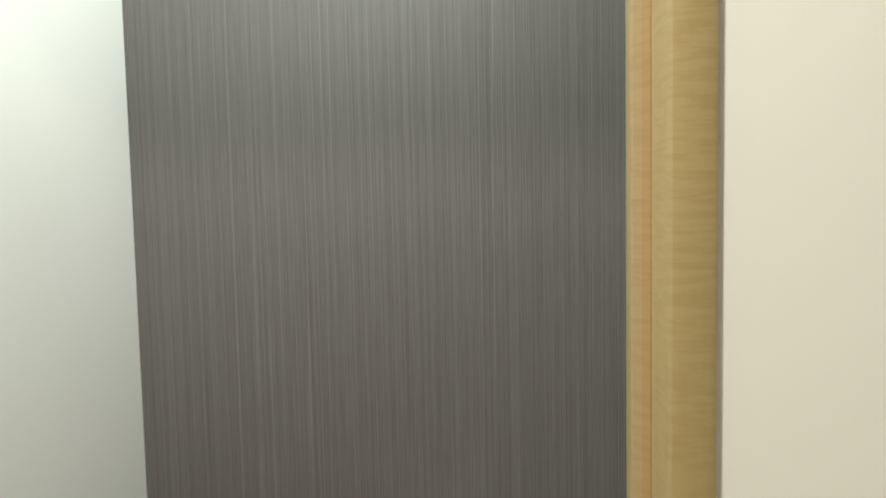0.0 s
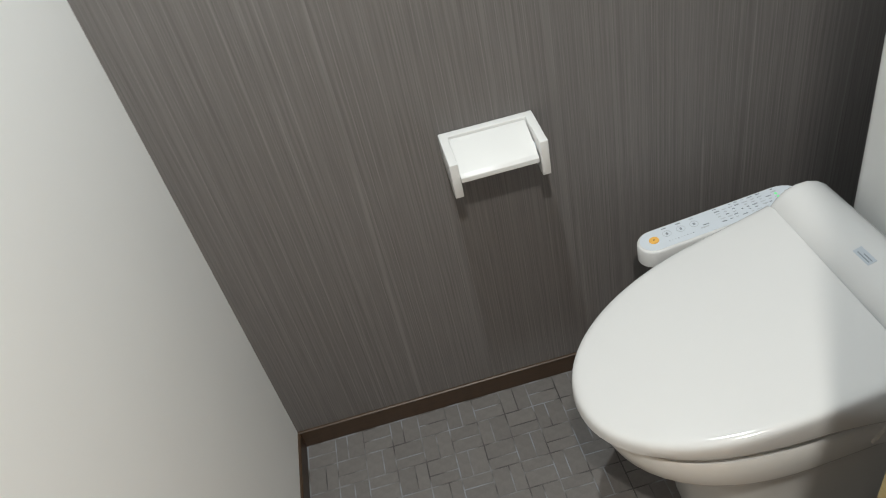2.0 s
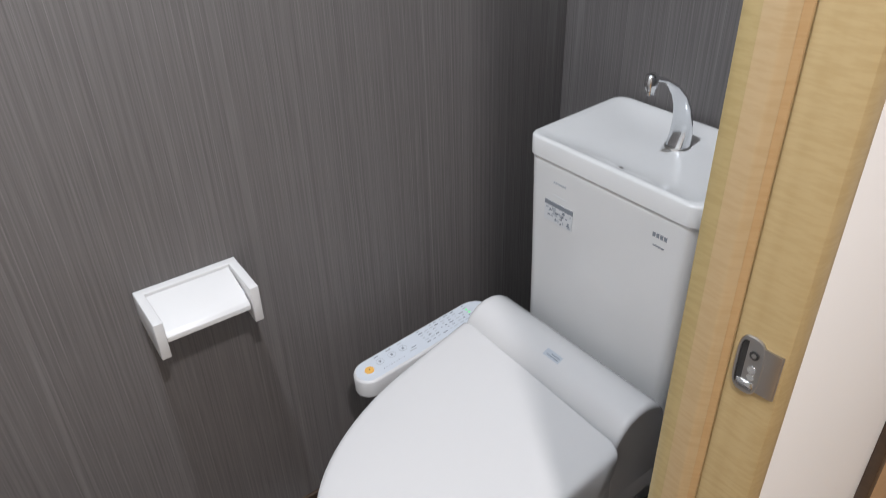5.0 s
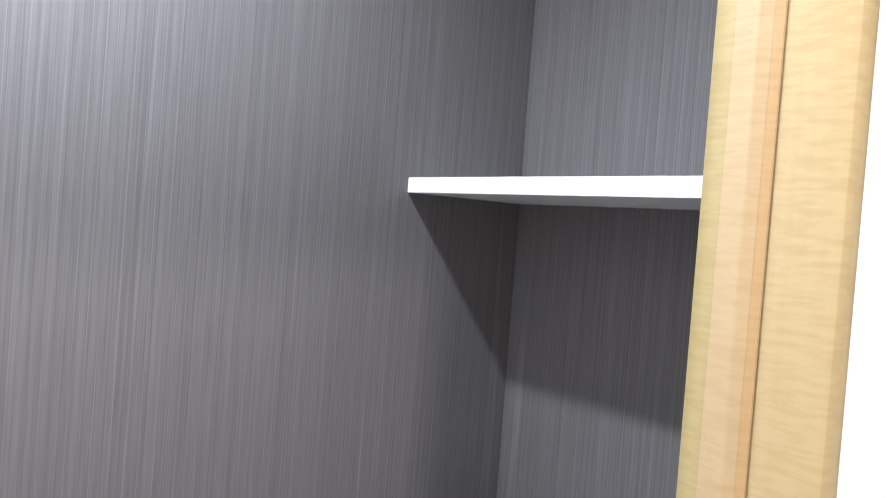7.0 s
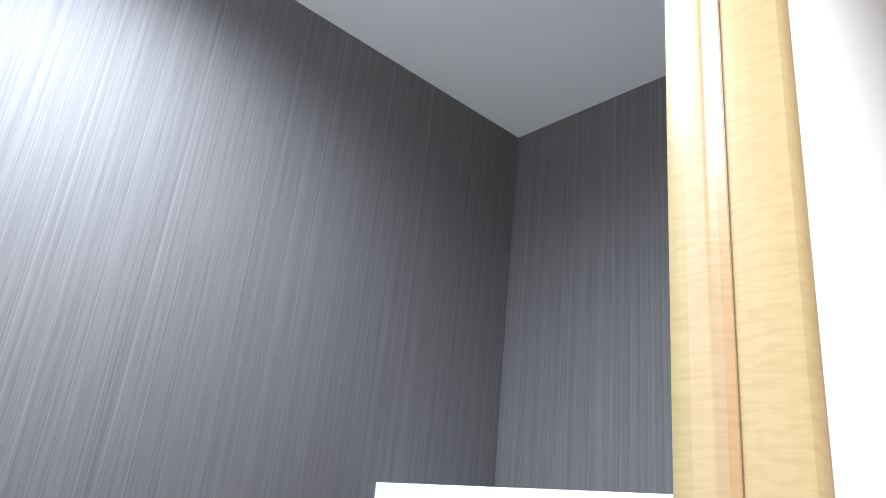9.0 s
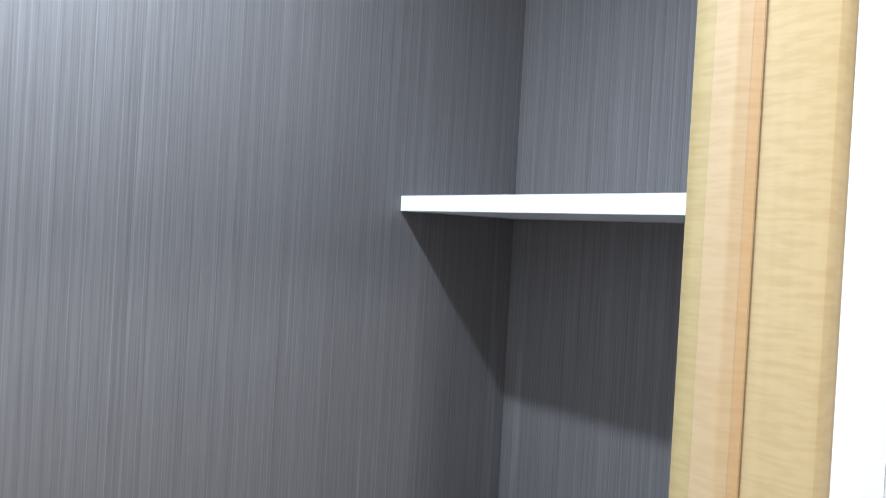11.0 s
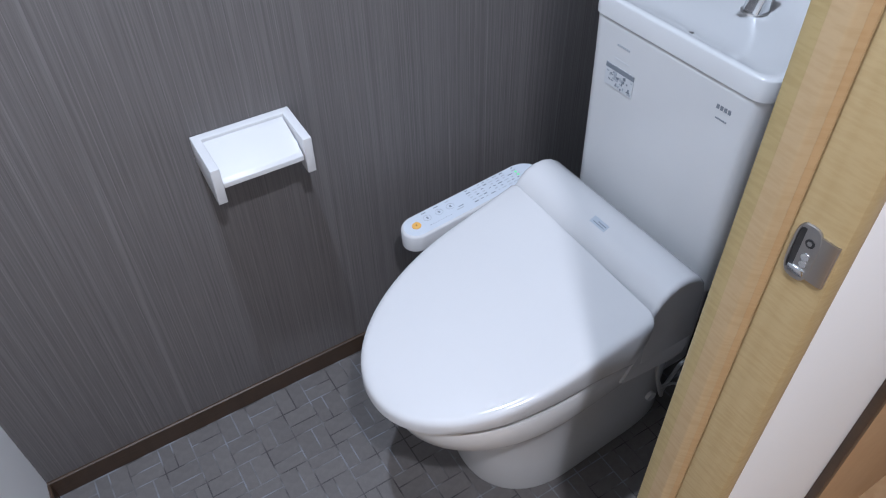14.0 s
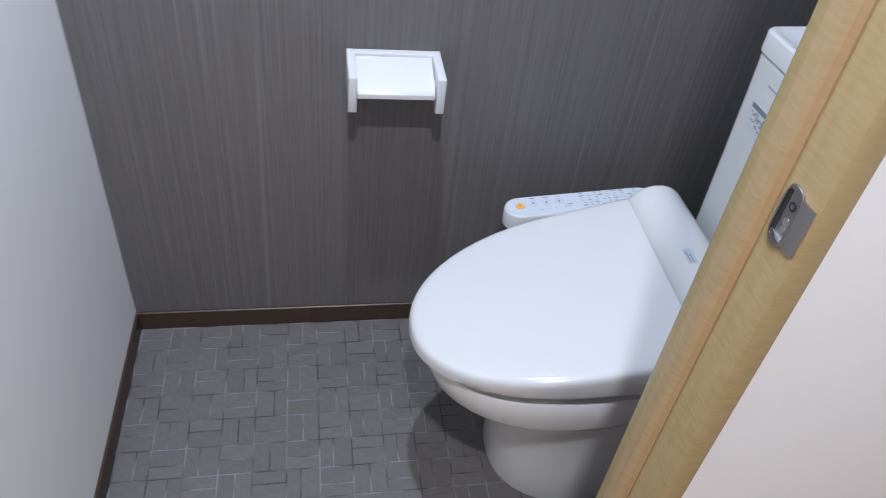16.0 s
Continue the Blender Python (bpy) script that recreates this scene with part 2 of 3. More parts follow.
def egg(xf, xr, hw, xm, z, n=56, front=2.2, back=5.0):
    """An oval outline, pointed towards the front at xf and squarer at the back at xr."""
    out = []
    for k in range(n):
        a = 2 * math.pi * k / n
        c, s = math.cos(a), math.sin(a)
        p = front if c < 0 else back
        x = xm + (xr - xm if c > 0 else xm - xf) * math.copysign(abs(c) ** (2 / p), c)
        out.append((x, AXIS + skew(x) + hw * math.copysign(abs(s) ** (2 / p), s), z))
    return out


def round_rect(x0, x1, hw0, hw1, r, z, n=6, mid=AXIS):
    """A rounded outline between x0 and x1, of half widths hw0 and hw1."""
    out = []
    for cx, cy, start in ((x1 - r, hw1 - r, 0), (x0 + r, hw0 - r, 90), (x0 + r, -hw0 + r, 180), (x1 - r, -hw1 + r, 270)):
        for k in range(n + 1):
            a = radians(start + 90 * k / n)
            out.append((cx + r * math.cos(a), mid + cy + r * math.sin(a), z))
    return out


def setting(name, bm, mat, label="", category="", smooth=0):
    return tagged(part(name, bm, mat, None, label, smooth), label, category, "", "structure")


# ---- setting ----
floor = setting("floor", boxed(-0.10, LEN + 0.1, OUT_Y + 0.04, 0.10, -0.05, -0.0007), JOINT, "grey patterned vinyl floor of the toilet room", "floor")
setting("hall_floor", boxed(HALL_X0, HALL_X1, HALL_Y, OUT_Y + 0.04, -0.05, 0.0), HALL_WOOD, "brown wooden floor of the hallway", "floor")
setting("wall_north", boxed(-0.10, LEN + 0.10, 0.0, 0.10, 0.0, TOP), GREY, "dark grey wallpaper with fine vertical streaks", "wall")
setting("wall_east", boxed(LEN, LEN + 0.10, IN_Y, 0.0, 0.0, TOP), GREY, "dark grey streaked wallpaper behind the tank", "wall")
setting("wall_west", boxed(-0.10, 0.0, IN_Y, 0.0, 0.0, TOP), WHITE, "plain white textured wallpaper", "wall")
FR_L, FR_R, FR_T = OPEN_L - 0.022, OPEN_R + 0.022, 2.035
bm = boxed(HALL_X0, FR_L, OUT_Y, IN_Y, 0.0, TOP)
box(bm, FR_R, HALL_X1, OUT_Y, IN_Y, 0.0, TOP)
box(bm, FR_L, FR_R, OUT_Y, IN_Y, FR_T, TOP)
# unseen lining added inside the door wall so it bounces less light
inner = boxed(0.0, FR_L, IN_Y, IN_Y + 0.003, 0.0, TOP) if FR_L > 0.002 else bmesh.new()
box(inner, FR_R + 0.004, LEN, IN_Y, IN_Y + 0.003, 0.0, TOP)
setting("wall_south_inside", inner, BOUNCE_GREY, "unseen inner wall face, grey added to cut bounced light", "wall")
setting("wall_south", bm, WHITE, "white wall with the doorway to the hallway", "wall")
# closing wall out of view; its tone only limits light sent through the door
setting("hall_wall_south", boxed(HALL_X0, HALL_X1, HALL_Y - 0.1, HALL_Y, 0.0, TOP), BOUNCE_BEIGE, "unseen closing hallway wall, toned beige to cut bounced light", "wall")
setting("hall_wall_west", boxed(HALL_X0 - 0.1, HALL_X0, HALL_Y, IN_Y, 0.0, TOP), WHITE, "plain white hallway wall", "wall")
setting("hall_wall_east", boxed(HALL_X1, HALL_X1 + 0.1, HALL_Y, IN_Y, 0.0, TOP), WHITE, "plain white hallway wall", "wall")
setting("ceiling", boxed(HALL_X0, HALL_X1, HALL_Y, 0.05, TOP, TOP + 0.08), CEILING, "plain white ceiling", "ceiling")

BASE_H = 0.054
skirt = ((0.0, 0.0), (-0.006, 0.0), (-0.006, BASE_H - 0.002), (-0.0035, BASE_H), (0.0, BASE_H))
setting("baseboard_north", extrude(skirt, 0, 0.0, LEN), TRIM, "dark brown baseboard under the grey wall", "baseboard")
setting("baseboard_west", extrude([(-x, z) for x, z in skirt], 1, IN_Y, -0.008), TRIM, "dark brown baseboard under the white wall", "baseboard")
bm = loft(bmesh.new(), [[(LEN + x, y, z) for x, z in skirt] for y in (IN_Y, -0.008)])
setting("baseboard_east", bm, TRIM, "dark brown baseboard behind the toilet", "baseboard")


# ---- door frame ----
def jamb_profile(side):
    """The jamb in plan: stop, return, groove, rabbet, rounded front edge. side 1: right, -1: left."""
    edge = OPEN_R if side > 0 else OPEN_L
    pts = [(0.040, -0.8190), (0.002, -0.8190), (0.0, -0.8205), (-0.0005, -0.8295), (-0.0015, -0.8305), (-0.0030, -0.8500), (-0.0015, -0.8530),
           (0.0062, -0.8615), (0.0076, -0.8632), (0.0076, -0.8644), (0.0064, -0.8648), (0.0070, -0.903), (0.0086, -0.9065), (0.012, -0.908),
           (0.029, -0.908), (0.0322, -0.9065), (0.033, -0.903), (0.033, -0.880), (0.040, -0.880)]
    return [(edge + side * x, y) for x, y in pts]


frame_thing = tagged(new("door_frame"), "light maple door frame with a rebate and steel strike", "door frame", "", "structure")
part("jamb", extrude(jamb_profile(1), 2, 0.0, 2.02), MAPLE, frame_thing)
part("jamb", extrude(jamb_profile(-1), 2, 0.0, 2.02), MAPLE, frame_thing)
for side, edge in ((1, OPEN_R), (-1, OPEN_L)):
    strip = [(edge + side * x, y) for x, y in ((-0.0003, -0.8203), (-0.0010, -0.8212), (-0.0016, -0.8298), (-0.0021, -0.8350), (0.004, -0.8350), (0.004, -0.8203))]
    part("edge_band", extrude(strip, 2, 0.0, 2.0), MAPLE_PALE, frame_thing)
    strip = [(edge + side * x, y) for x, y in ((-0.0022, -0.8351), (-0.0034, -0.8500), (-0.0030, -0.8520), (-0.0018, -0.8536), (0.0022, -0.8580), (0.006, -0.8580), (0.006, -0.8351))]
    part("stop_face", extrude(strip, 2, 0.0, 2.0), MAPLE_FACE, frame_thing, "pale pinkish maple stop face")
    strip = [(edge + side * x, y) for x, y in ((0.0021, -0.8581), (0.0060, -0.8628), (0.0080, -0.8628), (0.0080, -0.8581))]
    part("stop_edge", extrude(strip, 2, 0.0, 2.0), MAPLE_EDGE, frame_thing, "orange brown stop edge")
head = [(y, z) for z, y in ((2.035, -0.8195), (2.004, -0.8195), (2.0, -0.822), (1.998, -0.85), (2.006, -0.862), (2.007, -0.903), (2.012, -0.908), (2.033, -0.908), (2.035, -0.88))]
part("head_jamb", extrude(head, 0, OPEN_L + 0.0, OPEN_R - 0.0), MAPLE, frame_thing)

# strike plate: rounded plate with a flat painted hole and a lip over the front edge
STRIKE_Z = 1.0330
xj = OPEN_R + 0.0066


def strike_outline(r, x, dy=0.0, q=0.6):
    out = []
    for k in range(24):
        a = 2 * math.pi * k / 24
        c, s = math.cos(a), math.sin(a)
        out.append((x, -0.8800 + dy + r[0] * math.copysign(abs(c) ** q, c), STRIKE_Z + r[1] * math.copysign(abs(s) ** q, s)))
    return out


bm = loft(bmesh.new(), [strike_outline((0.0118, 0.0272), xj + 0.001), strike_outline((0.0118, 0.0272), xj - 0.0012), strike_outline((0.0111, 0.0264), xj - 0.0018),
                        strike_outline((0.0092, 0.0225), xj - 0.0018, 0.0, 0.35), strike_outline((0.0090, 0.0222), xj + 0.0005, 0.0, 0.35)], False, False)
strike = part("strike_plate", bm, STEEL, frame_thing, "brushed steel strike plate")
# hole isn't cut into the jamb: its shade is a thin black sheet
part("latch_hole_shade", loft(bmesh.new(), [strike_outline((0.0094, 0.0226), xj - 0.0006, 0.0, 0.35), strike_outline((0.0094, 0.0226), xj - 0.0003, 0.0, 0.35)]), DARK, strike, "flat dark sheet for the shade in the latch hole")
part("inner_plate", boxed(xj - 0.0010, xj - 0.0004, -0.8878, -0.8765, STRIKE_Z - 0.0225, STRIKE_Z + 0.0225), STEEL, strike, "worn steel bottom of the latch box", 0)
across = Euler((0, radians(90), 0)).to_matrix().to_4x4()
# the black disc round the top screw paints the shade of its hole
for y, dz, r, mat, kind in ((-0.8828, 0.011, 0.0040, DARK, "screw_shade"), (-0.8828, 0.011, 0.0021, STEEL, "screw"), (-0.8835, -0.003, 0.0036, CHROME, "screw"), (-0.8838, -0.010, 0.0032, CHROME, "screw")):
    bm = bmesh.new()
    disc(bm, (xj - 0.0012 - (0.0003 if mat is STEEL else 0.0), y, STRIKE_Z + dz), r, 0.0009, 12, across)
    part(kind, bm, mat, strike)
part("spring_tongue", boxed(xj - 0.0022, xj - 0.0008, -0.8880, -0.8730, STRIKE_Z - 0.0215, STRIKE_Z - 0.0155, bevel=0.0006), CHROME, strike, "bright bent tongue")
lip = [(xj - 0.0016, -0.888), (xj - 0.0014, -0.9012), (xj - 0.0006, -0.9036), (xj + 0.0008, -0.9046), (xj + 0.0008, -0.9036), (xj + 0.0002, -0.9020), (xj + 0.0002, -0.888)]
part("lip", extrude(lip, 2, STRIKE_Z - 0.021, STRIKE_Z + 0.022), STEEL, strike)

# ---- hallway things ----
neighbour = tagged(new("hall_door"), "brown wooden door with a dark frame in the hallway", "door", "", "structure")
part("casing", boxed(1.100, 1.116, OUT_Y - 0.014, OUT_Y, 0.0, 2.05, bevel=0.002), TRIM, neighbour, "dark brown frame")
part("leaf", boxed(1.116, 1.86, OUT_Y - 0.010, OUT_Y, 0.0, 2.03, bevel=0.002), HALL_WOOD, neighbour)
switch = tagged(new("light_switch"), "white light switch plate on the hallway wall", "light switch")
bm = boxed(0.911, 0.981, OUT_Y - 0.004, OUT_Y, 1.233, 1.353, bevel=0.0018)
part("plate", bm, HOLDER, switch)
part("rocker", boxed(0.923, 0.969, OUT_Y - 0.006, OUT_Y - 0.003, 1.253, 1.333, bevel=0.0012), HOLDER, switch)

# ---- shelf ----
shelf = tagged(new("shelf"), "white melamine shelf board fixed between the walls", "shelf")
SAG = Matrix(((1, 0, 0, 0), (0, 1, 0, 0), (0.012, 0.006, 1, -0.012 * 1.1485), (0, 0, 0, 1)))   # not quite level
bm = boxed(1.1485, LEN, IN_Y + 0.003, 0.0, 1.5455, 1.5725)
bm.transform(SAG)
part("board", bm, SHELF, shelf, "", 0)
bm = boxed(1.1465, 1.1485, IN_Y + 0.003, 0.0, 1.5450, 1.5730, bevel=0.0006, seg=1)
bm.transform(SAG)
part("edge_band", bm, SHELF, shelf, "glossy white front edging")


# ---- paper holder ----
def holder_body():
    """A U of one piece: a back plate with two arms whose undersides drop towards the front."""
    xs = (-0.088, -0.0725, 0.0725, 0.088)
    rows = ((-0.001, 0.040, -0.010), (-0.016, 0.0388, -0.0145), (-0.050, 0.0362, -0.0255), (-0.088, 0.0330, -0.037), (-0.101, 0.032, -0.037))
    bm = bmesh.new()
    up = [[bm.verts.new((x, y, hi)) for x in xs] for y, hi, lo in rows]
    down = [[bm.verts.new((x, y, lo)) for x in xs] for y, hi, lo in rows]
    cells = [(r, c) for r in range(4) for c in range(3) if r == 0 or c != 1]
    for r, c in cells:
        bm.faces.new((up[r][c], up[r][c + 1], up[r + 1][c + 1], up[r + 1][c]))
        bm.faces.new((down[r][c], down[r + 1][c], down[r + 1][c + 1], down[r][c + 1]))
        for (dr, dc), (p, q) in (((-1, 0), ((r, c), (r, c + 1))), ((1, 0), ((r + 1, c), (r + 1, c + 1))), ((0, -1), ((r, c), (r + 1, c))), ((0, 1), ((r, c + 1), (r + 1, c + 1)))):
            if (r + dr, c + dc) not in cells:
                bm.faces.new((up[p[0]][p[1]], up[q[0]][q[1]], down[q[0]][q[1]], down[p[0]][p[1]]))
    bmesh.ops.recalc_face_normals(bm, faces=bm.faces)
    sharp = [e for e in bm.edges if len(e.link_faces) == 2 and e.calc_face_angle() > radians(35)]
    bmesh.ops.bevel(bm, geom=sharp, offset=0.0014, segments=2, affect="EDGES", profile=0.5)
    return bm


def paper_holder():
    thing = tagged(new("toilet_paper_holder"), "white plastic toilet paper holder, empty, on the grey wall", "paper holder")
    thing.location, thing.rotation_euler = (0.570, 0.0, 0.6905), (0.0, 0.010, 0.0)
    part("holder_frame", holder_body(), HOLDER, thing)
    # cover flap: a thin curved plate with a rolled front edge
    top, low = [], []
    for k in range(11):
        f = k / 10
        y = -0.018 - 0.080 * f
        z = 0.034 - 0.025 * f - 0.010 * f * f
        top.append((y, z))
        low.append((y + 0.001, z - (0.004 if k < 9 else 0.010)))
    part("cover_flap", extrude(top + low[::-1], 0, -0.0715, 0.0700, bevel=0.0006, seg=1), HOLDER, thing, "hinged cutter flap")
    part("spindle", tube([(-0.0735, -0.055, -0.010), (-0.062, -0.055, -0.010)], 0.012, 14), PANEL_FACE, thing)
    part("spindle", tube([(0.062, -0.062, 0.000), (0.0735, -0.062, 0.000)], 0.011, 14), PANEL_FACE, thing)
    return thing


paper_holder()

# ---- toilet ----
toilet = tagged(new("toilet"), "white toilet with closed bidet seat lid and tank basin", "toilet")
base = [(0.000, 0.770, 1.25, 0.149, 0.95), (0.012, 0.767, 1.25, 0.152, 0.95), (0.10, 0.765, 1.25, 0.150, 0.95), (0.17, 0.755, 1.25, 0.151, 0.95),
        (0.22, 0.734, 1.25, 0.152, 0.94), (0.260, 0.698, 1.22, 0.157, 0.92), (0.285, 0.672, 1.19, 0.163, 0.90), (0.298, 0.652, 1.16, 0.172, 0.89),
        (0.309, 0.634, 1.16, 0.182, 0.90), (0.316, 0.623, 1.16, 0.1885, 0.90), (0.325, 0.615, 1.16, 0.1915, 0.90), (0.356, 0.603, 1.16, 0.1935, 0.89), (0.386, 0.596, 1.16, 0.194, 0.89), (0.392, 0.597, 1.155, 0.189, 0.88)]
bowl = part("bowl", loft(bmesh.new(), [egg(xf, xr, hw, xm, z) for z, xf, xr, hw, xm in base]), CERAMIC, toilet, "glossy white porcelain bowl", 50)
part("tank_support", loft(bmesh.new(), [round_rect(1.12, 1.40, 0.07, 0.07, 0.03, z) for z in (0.0, 0.426)]), CERAMIC, toilet)
bm = bmesh.new()
disc(bm, (1.165, AXIS - 0.1490, 0.10), 0.013, 0.008, 16, Euler((radians(90), 0, 0)).to_matrix().to_4x4())
part("bolt_cap", bm, CERAMIC, bowl)

seat_rings = [egg(0.616, 1.06, 0.174, 0.88, 0.390), egg(0.609, 1.06, 0.178, 0.88, 0.394), egg(0.607, 1.06, 0.180, 0.88, 0.404), egg(0.612, 1.06, 0.176, 0.88, 0.409)]
part("seat", loft(bmesh.new(), seat_rings), LID, toilet, "white seat ring under the lid", 50)


def lid_ring(grow, up, down, spread, cut, rear=1.030):
    """The lid's outline: up above its underside, or down below its top, which climbs to the hinge; cut: how far its near rear corner is drawn forward."""
    ring, n, xm, hw, xf = [], 40, 0.885, 0.197 + grow, 0.577 - grow
    for k in range(n + 1):
        a = radians(90 + 180 * k / n)
        c, q = -math.cos(a), math.sin(a)
        ring.append((xm - (xm - xf) * abs(c) ** (2 / 2.08), hw * math.copysign(abs(q) ** (2 / 2.08), q)))
    rear = rear + min(grow, 0.0) * 0.1
    tail = [(xm + (rear - xm) * f, hw + 0.003 * f) for f in (0.25, 0.5, 0.75, 0.95)] + [(rear - 0.0035, hw + 0.0005), (rear - 0.001, hw - 0.0025), (rear, hw - 0.007)]
    ring = [(x, y) for x, y in tail[::-1]] + ring + [(x, -y) for x, y in tail]
    ring = [(x - (0.030 * (0.2 - y) + (cut if y < 0 else 0.0)) * max(0.0, (x - 0.885) / 0.145), AXIS + skew(x) + y * (1 + (0.028 + (spread - 0.020) * max(0.0, (x - 0.78) / 0.25) ** 1.5 if y < 0 else 0.0)), 0.0) for x, y in ring]
    low, high = 0.4035, 0.4275
    return [(x, y, low + (0.020 if y > AXIS else 0.110) * max(0.0, x - 0.60) + up if up is not None else high + 0.205 * max(0.0, x - 0.58) - down) for x, y, z in ring]


lid_rings = [lid_ring(g, up, down, w, cut) for g, up, down, w, cut in (
    (-0.012, 0.002, 0, 0.105, 0.060), (-0.0030, 0.0, 0, 0.128, 0.054), (0.0006, 0.0025, 0, 0.137, 0.050), (0.0014, 0.0065, 0, 0.138, 0.045), (0.0022, None, 0.0260, 0.104, 0.016), (0.0018, None, 0.0170, 0.092, 0.008),
    (0.0010, None, 0.0105, 0.085, 0.005), (-0.0006, None, 0.0062, 0.080, 0.003), (-0.0032, None, 0.0034, 0.077, 0.002),
    (-0.0068, None, 0.0016, 0.075, 0.001), (-0.0110, None, 0.0005, 0.075, 0.0), (-0.0170, None, 0.0, 0.075, 0.0), (-0.0400, None, -0.0006, 0.075, 0.0), (-0.0950, None, -0.0010, 0.075, 0.0))]
part("lid", loft(bmesh.new(), lid_rings), LID, toilet, "closed smooth white lid", 60)

# bidet unit: a rounded hood across the back of the seat
hood = [(1.024, 0.372), (1.020, 0.455), (1.021, 0.492), (1.028, 0.513), (1.040, 0.530), (1.055, 0.543), (1.074, 0.550), (1.094, 0.551), (1.112, 0.546), (1.128, 0.536), (1.140, 0.520), (1.146, 0.497), (1.149, 0.460), (1.151, 0.372)]
rings = []
for y, f in ((-0.2010, 0.945), (-0.2003, 0.967), (-0.1985, 0.984), (-0.1955, 0.995), (-0.1915, 1.0), (-0.1870, 1.0), (0.1830, 1.0), (0.1880, 1.0), (0.1930, 0.994), (0.1968, 0.980), (0.1992, 0.958), (0.2000, 0.930)):
    rings.append([(1.10 + (x - 1.10) * f, AXIS + y, 0.372 + (z - 0.372) * f) for x, z in hood])
unit = part("bidet_unit", loft(bmesh.new(), rings), LID, toilet, "rounded white bidet housing", 50)
side = [(1.030, 0.470), (1.020, 0.400), (0.988, 0.348), (0.985, 0.338), (0.996, 0.332), (1.100, 0.323), (1.149, 0.323), (1.149, 0.372), (1.146, 0.470)]
part("side_skirt", extrude(side, 1, AXIS - 0.1995, AXIS - 0.172, bevel=0.004), LID, unit)
# label on the hood
tilt = math.atan2(0.550 - 0.543, 1.074 - 1.055)
m4 = Matrix.Translation((1.0645, AXIS - 0.010, 0.5470)) @ Euler((0, -tilt, 0)).to_matrix().to_4x4()
bm = boxed(-0.0075, 0.0075, -0.019, 0.019, -0.0016, 0.0003)
bm.transform(m4)
plate = part("label_plate", bm, LABEL, unit, "small grey printed label")
for k, (lo, hi) in enumerate(((-0.015, 0.013), (-0.016, 0.004))):
    bm = boxed(-0.0040 + 0.0045 * k, -0.0020 + 0.0045 * k, lo, hi, 0.0001, 0.0006)
    bm.transform(m4)
    part("print_bar", bm, PRINT, plate)

# control panel at the side
PX0, PX1, PY, PR = 0.838, 1.10, -0.122, 0.0335


def panel_ring(r, dz):
    out = []
    for k in range(13):
        a = radians(90 + 180 * k / 12)
        out.append((PX0 + r * math.cos(a), PY + r * math.sin(a)))
    out += [(PX1 - 0.05, PY - r), (PX1 + 0.02, PY - r), (PX1 + 0.045, PY - r + 0.02)]
    for k in range(7):
        a = radians(0 + 90 * k / 6)
        out.append((PX1 - 0.01 + (r + 0.012) * math.cos(a), PY - 0.004 + (r - 0.002 + 0.006) * math.sin(a)))
    out.append((PX1 - 0.05, PY + r))
    return [(x, y, 0.4475 + dz + 0.095 * (x - PX0)) for x, y in out]


panel = part("control_panel", loft(bmesh.new(), [panel_ring(PR - 0.005, -0.042), panel_ring(PR - 0.001, -0.039), panel_ring(PR, -0.005), panel_ring(PR - 0.002, -0.0015), panel_ring(PR - 0.005, 0.0)]), LID, unit, "white side panel with bidet buttons", 50)
part("film", loft(bmesh.new(), [panel_ring(PR - 0.0055, -0.0002), panel_ring(PR - 0.0055, 0.0006)]), PANEL_FACE, unit, "pale blue button film")
pt_tilt = Euler((0, -math.atan(0.095), 0)).to_matrix().to_4x4()


def on_panel(x, y, lift=0.0008):
    return Matrix.Translation((x, y, 0.4475 + lift + 0.095 * (x - PX0))) @ pt_tilt


bm = bmesh.new()
disc(bm, (0, 0, 0.0006), 0.0098, 0.0016, 24)
bm.transform(on_panel(0.837, -0.122))
stop = part("stop_button", bm, ORANGE, panel, "round orange stop button")
bm = bmesh.new()
disc(bm, (0, 0, 0.0016), 0.0016, 0.0005, 10)
bm.transform(on_panel(0.837, -0.122))
part("button_mark", bm, DARK, stop)
for x in (0.866, 0.894, 0.921):
    bm = bmesh.new()
    inner = [(0.0086 * math.cos(a), 0.0086 * math.sin(a)) for a in (2 * math.pi * k / 24 for k in range(24))]
    loft(bm, [[(px * s, py * s, z) for px, py in inner] for s, z in ((1.0, 0.0), (1.0, 0.0006), (0.90, 0.0006), (0.90, 0.0))], False, False)
    bm.transform(on_panel(x, -0.116))
    part("button_ring", bm, PALE_PRINT, panel)
    bm = boxed(-0.0020, 0.0020, -0.0030, 0.0030, 0.0, 0.0006)
    bm.transform(on_panel(x, -0.116))
    part("button_mark", bm, PRINT, panel)
rng = random.Random(4)
bars = [(0.862 + 0.006 * k, -0.138, 0.0018, 0.0018) for k in range(9)] + [(0.935, -0.134, 0.016, 0.003), (0.940, -0.128, 0.012, 0.002), (0.866, -0.100, 0.010, 0.002), (0.895, -0.100, 0.010, 0.002), (0.922, -0.100, 0.009, 0.002)]
for k in range(9):
    for y in (-0.098, -0.106, -0.113, -0.121, -0.129, -0.137):
        if rng.random() < 0.88:
            bars.append((0.972 + 0.0142 * k + rng.uniform(-0.002, 0.002), y, rng.uniform(0.004, 0.011), rng.uniform(0.0012, 0.0026)))
for x, y, w, h in bars:
    bm = boxed(-w / 2, w / 2, -h / 2, h / 2, 0.0, 0.0005)
    bm.transform(on_panel(x, y))
    part("print_bar", bm, PRINT if rng.random() < 0.5 else PALE_PRINT, panel, smooth=0)
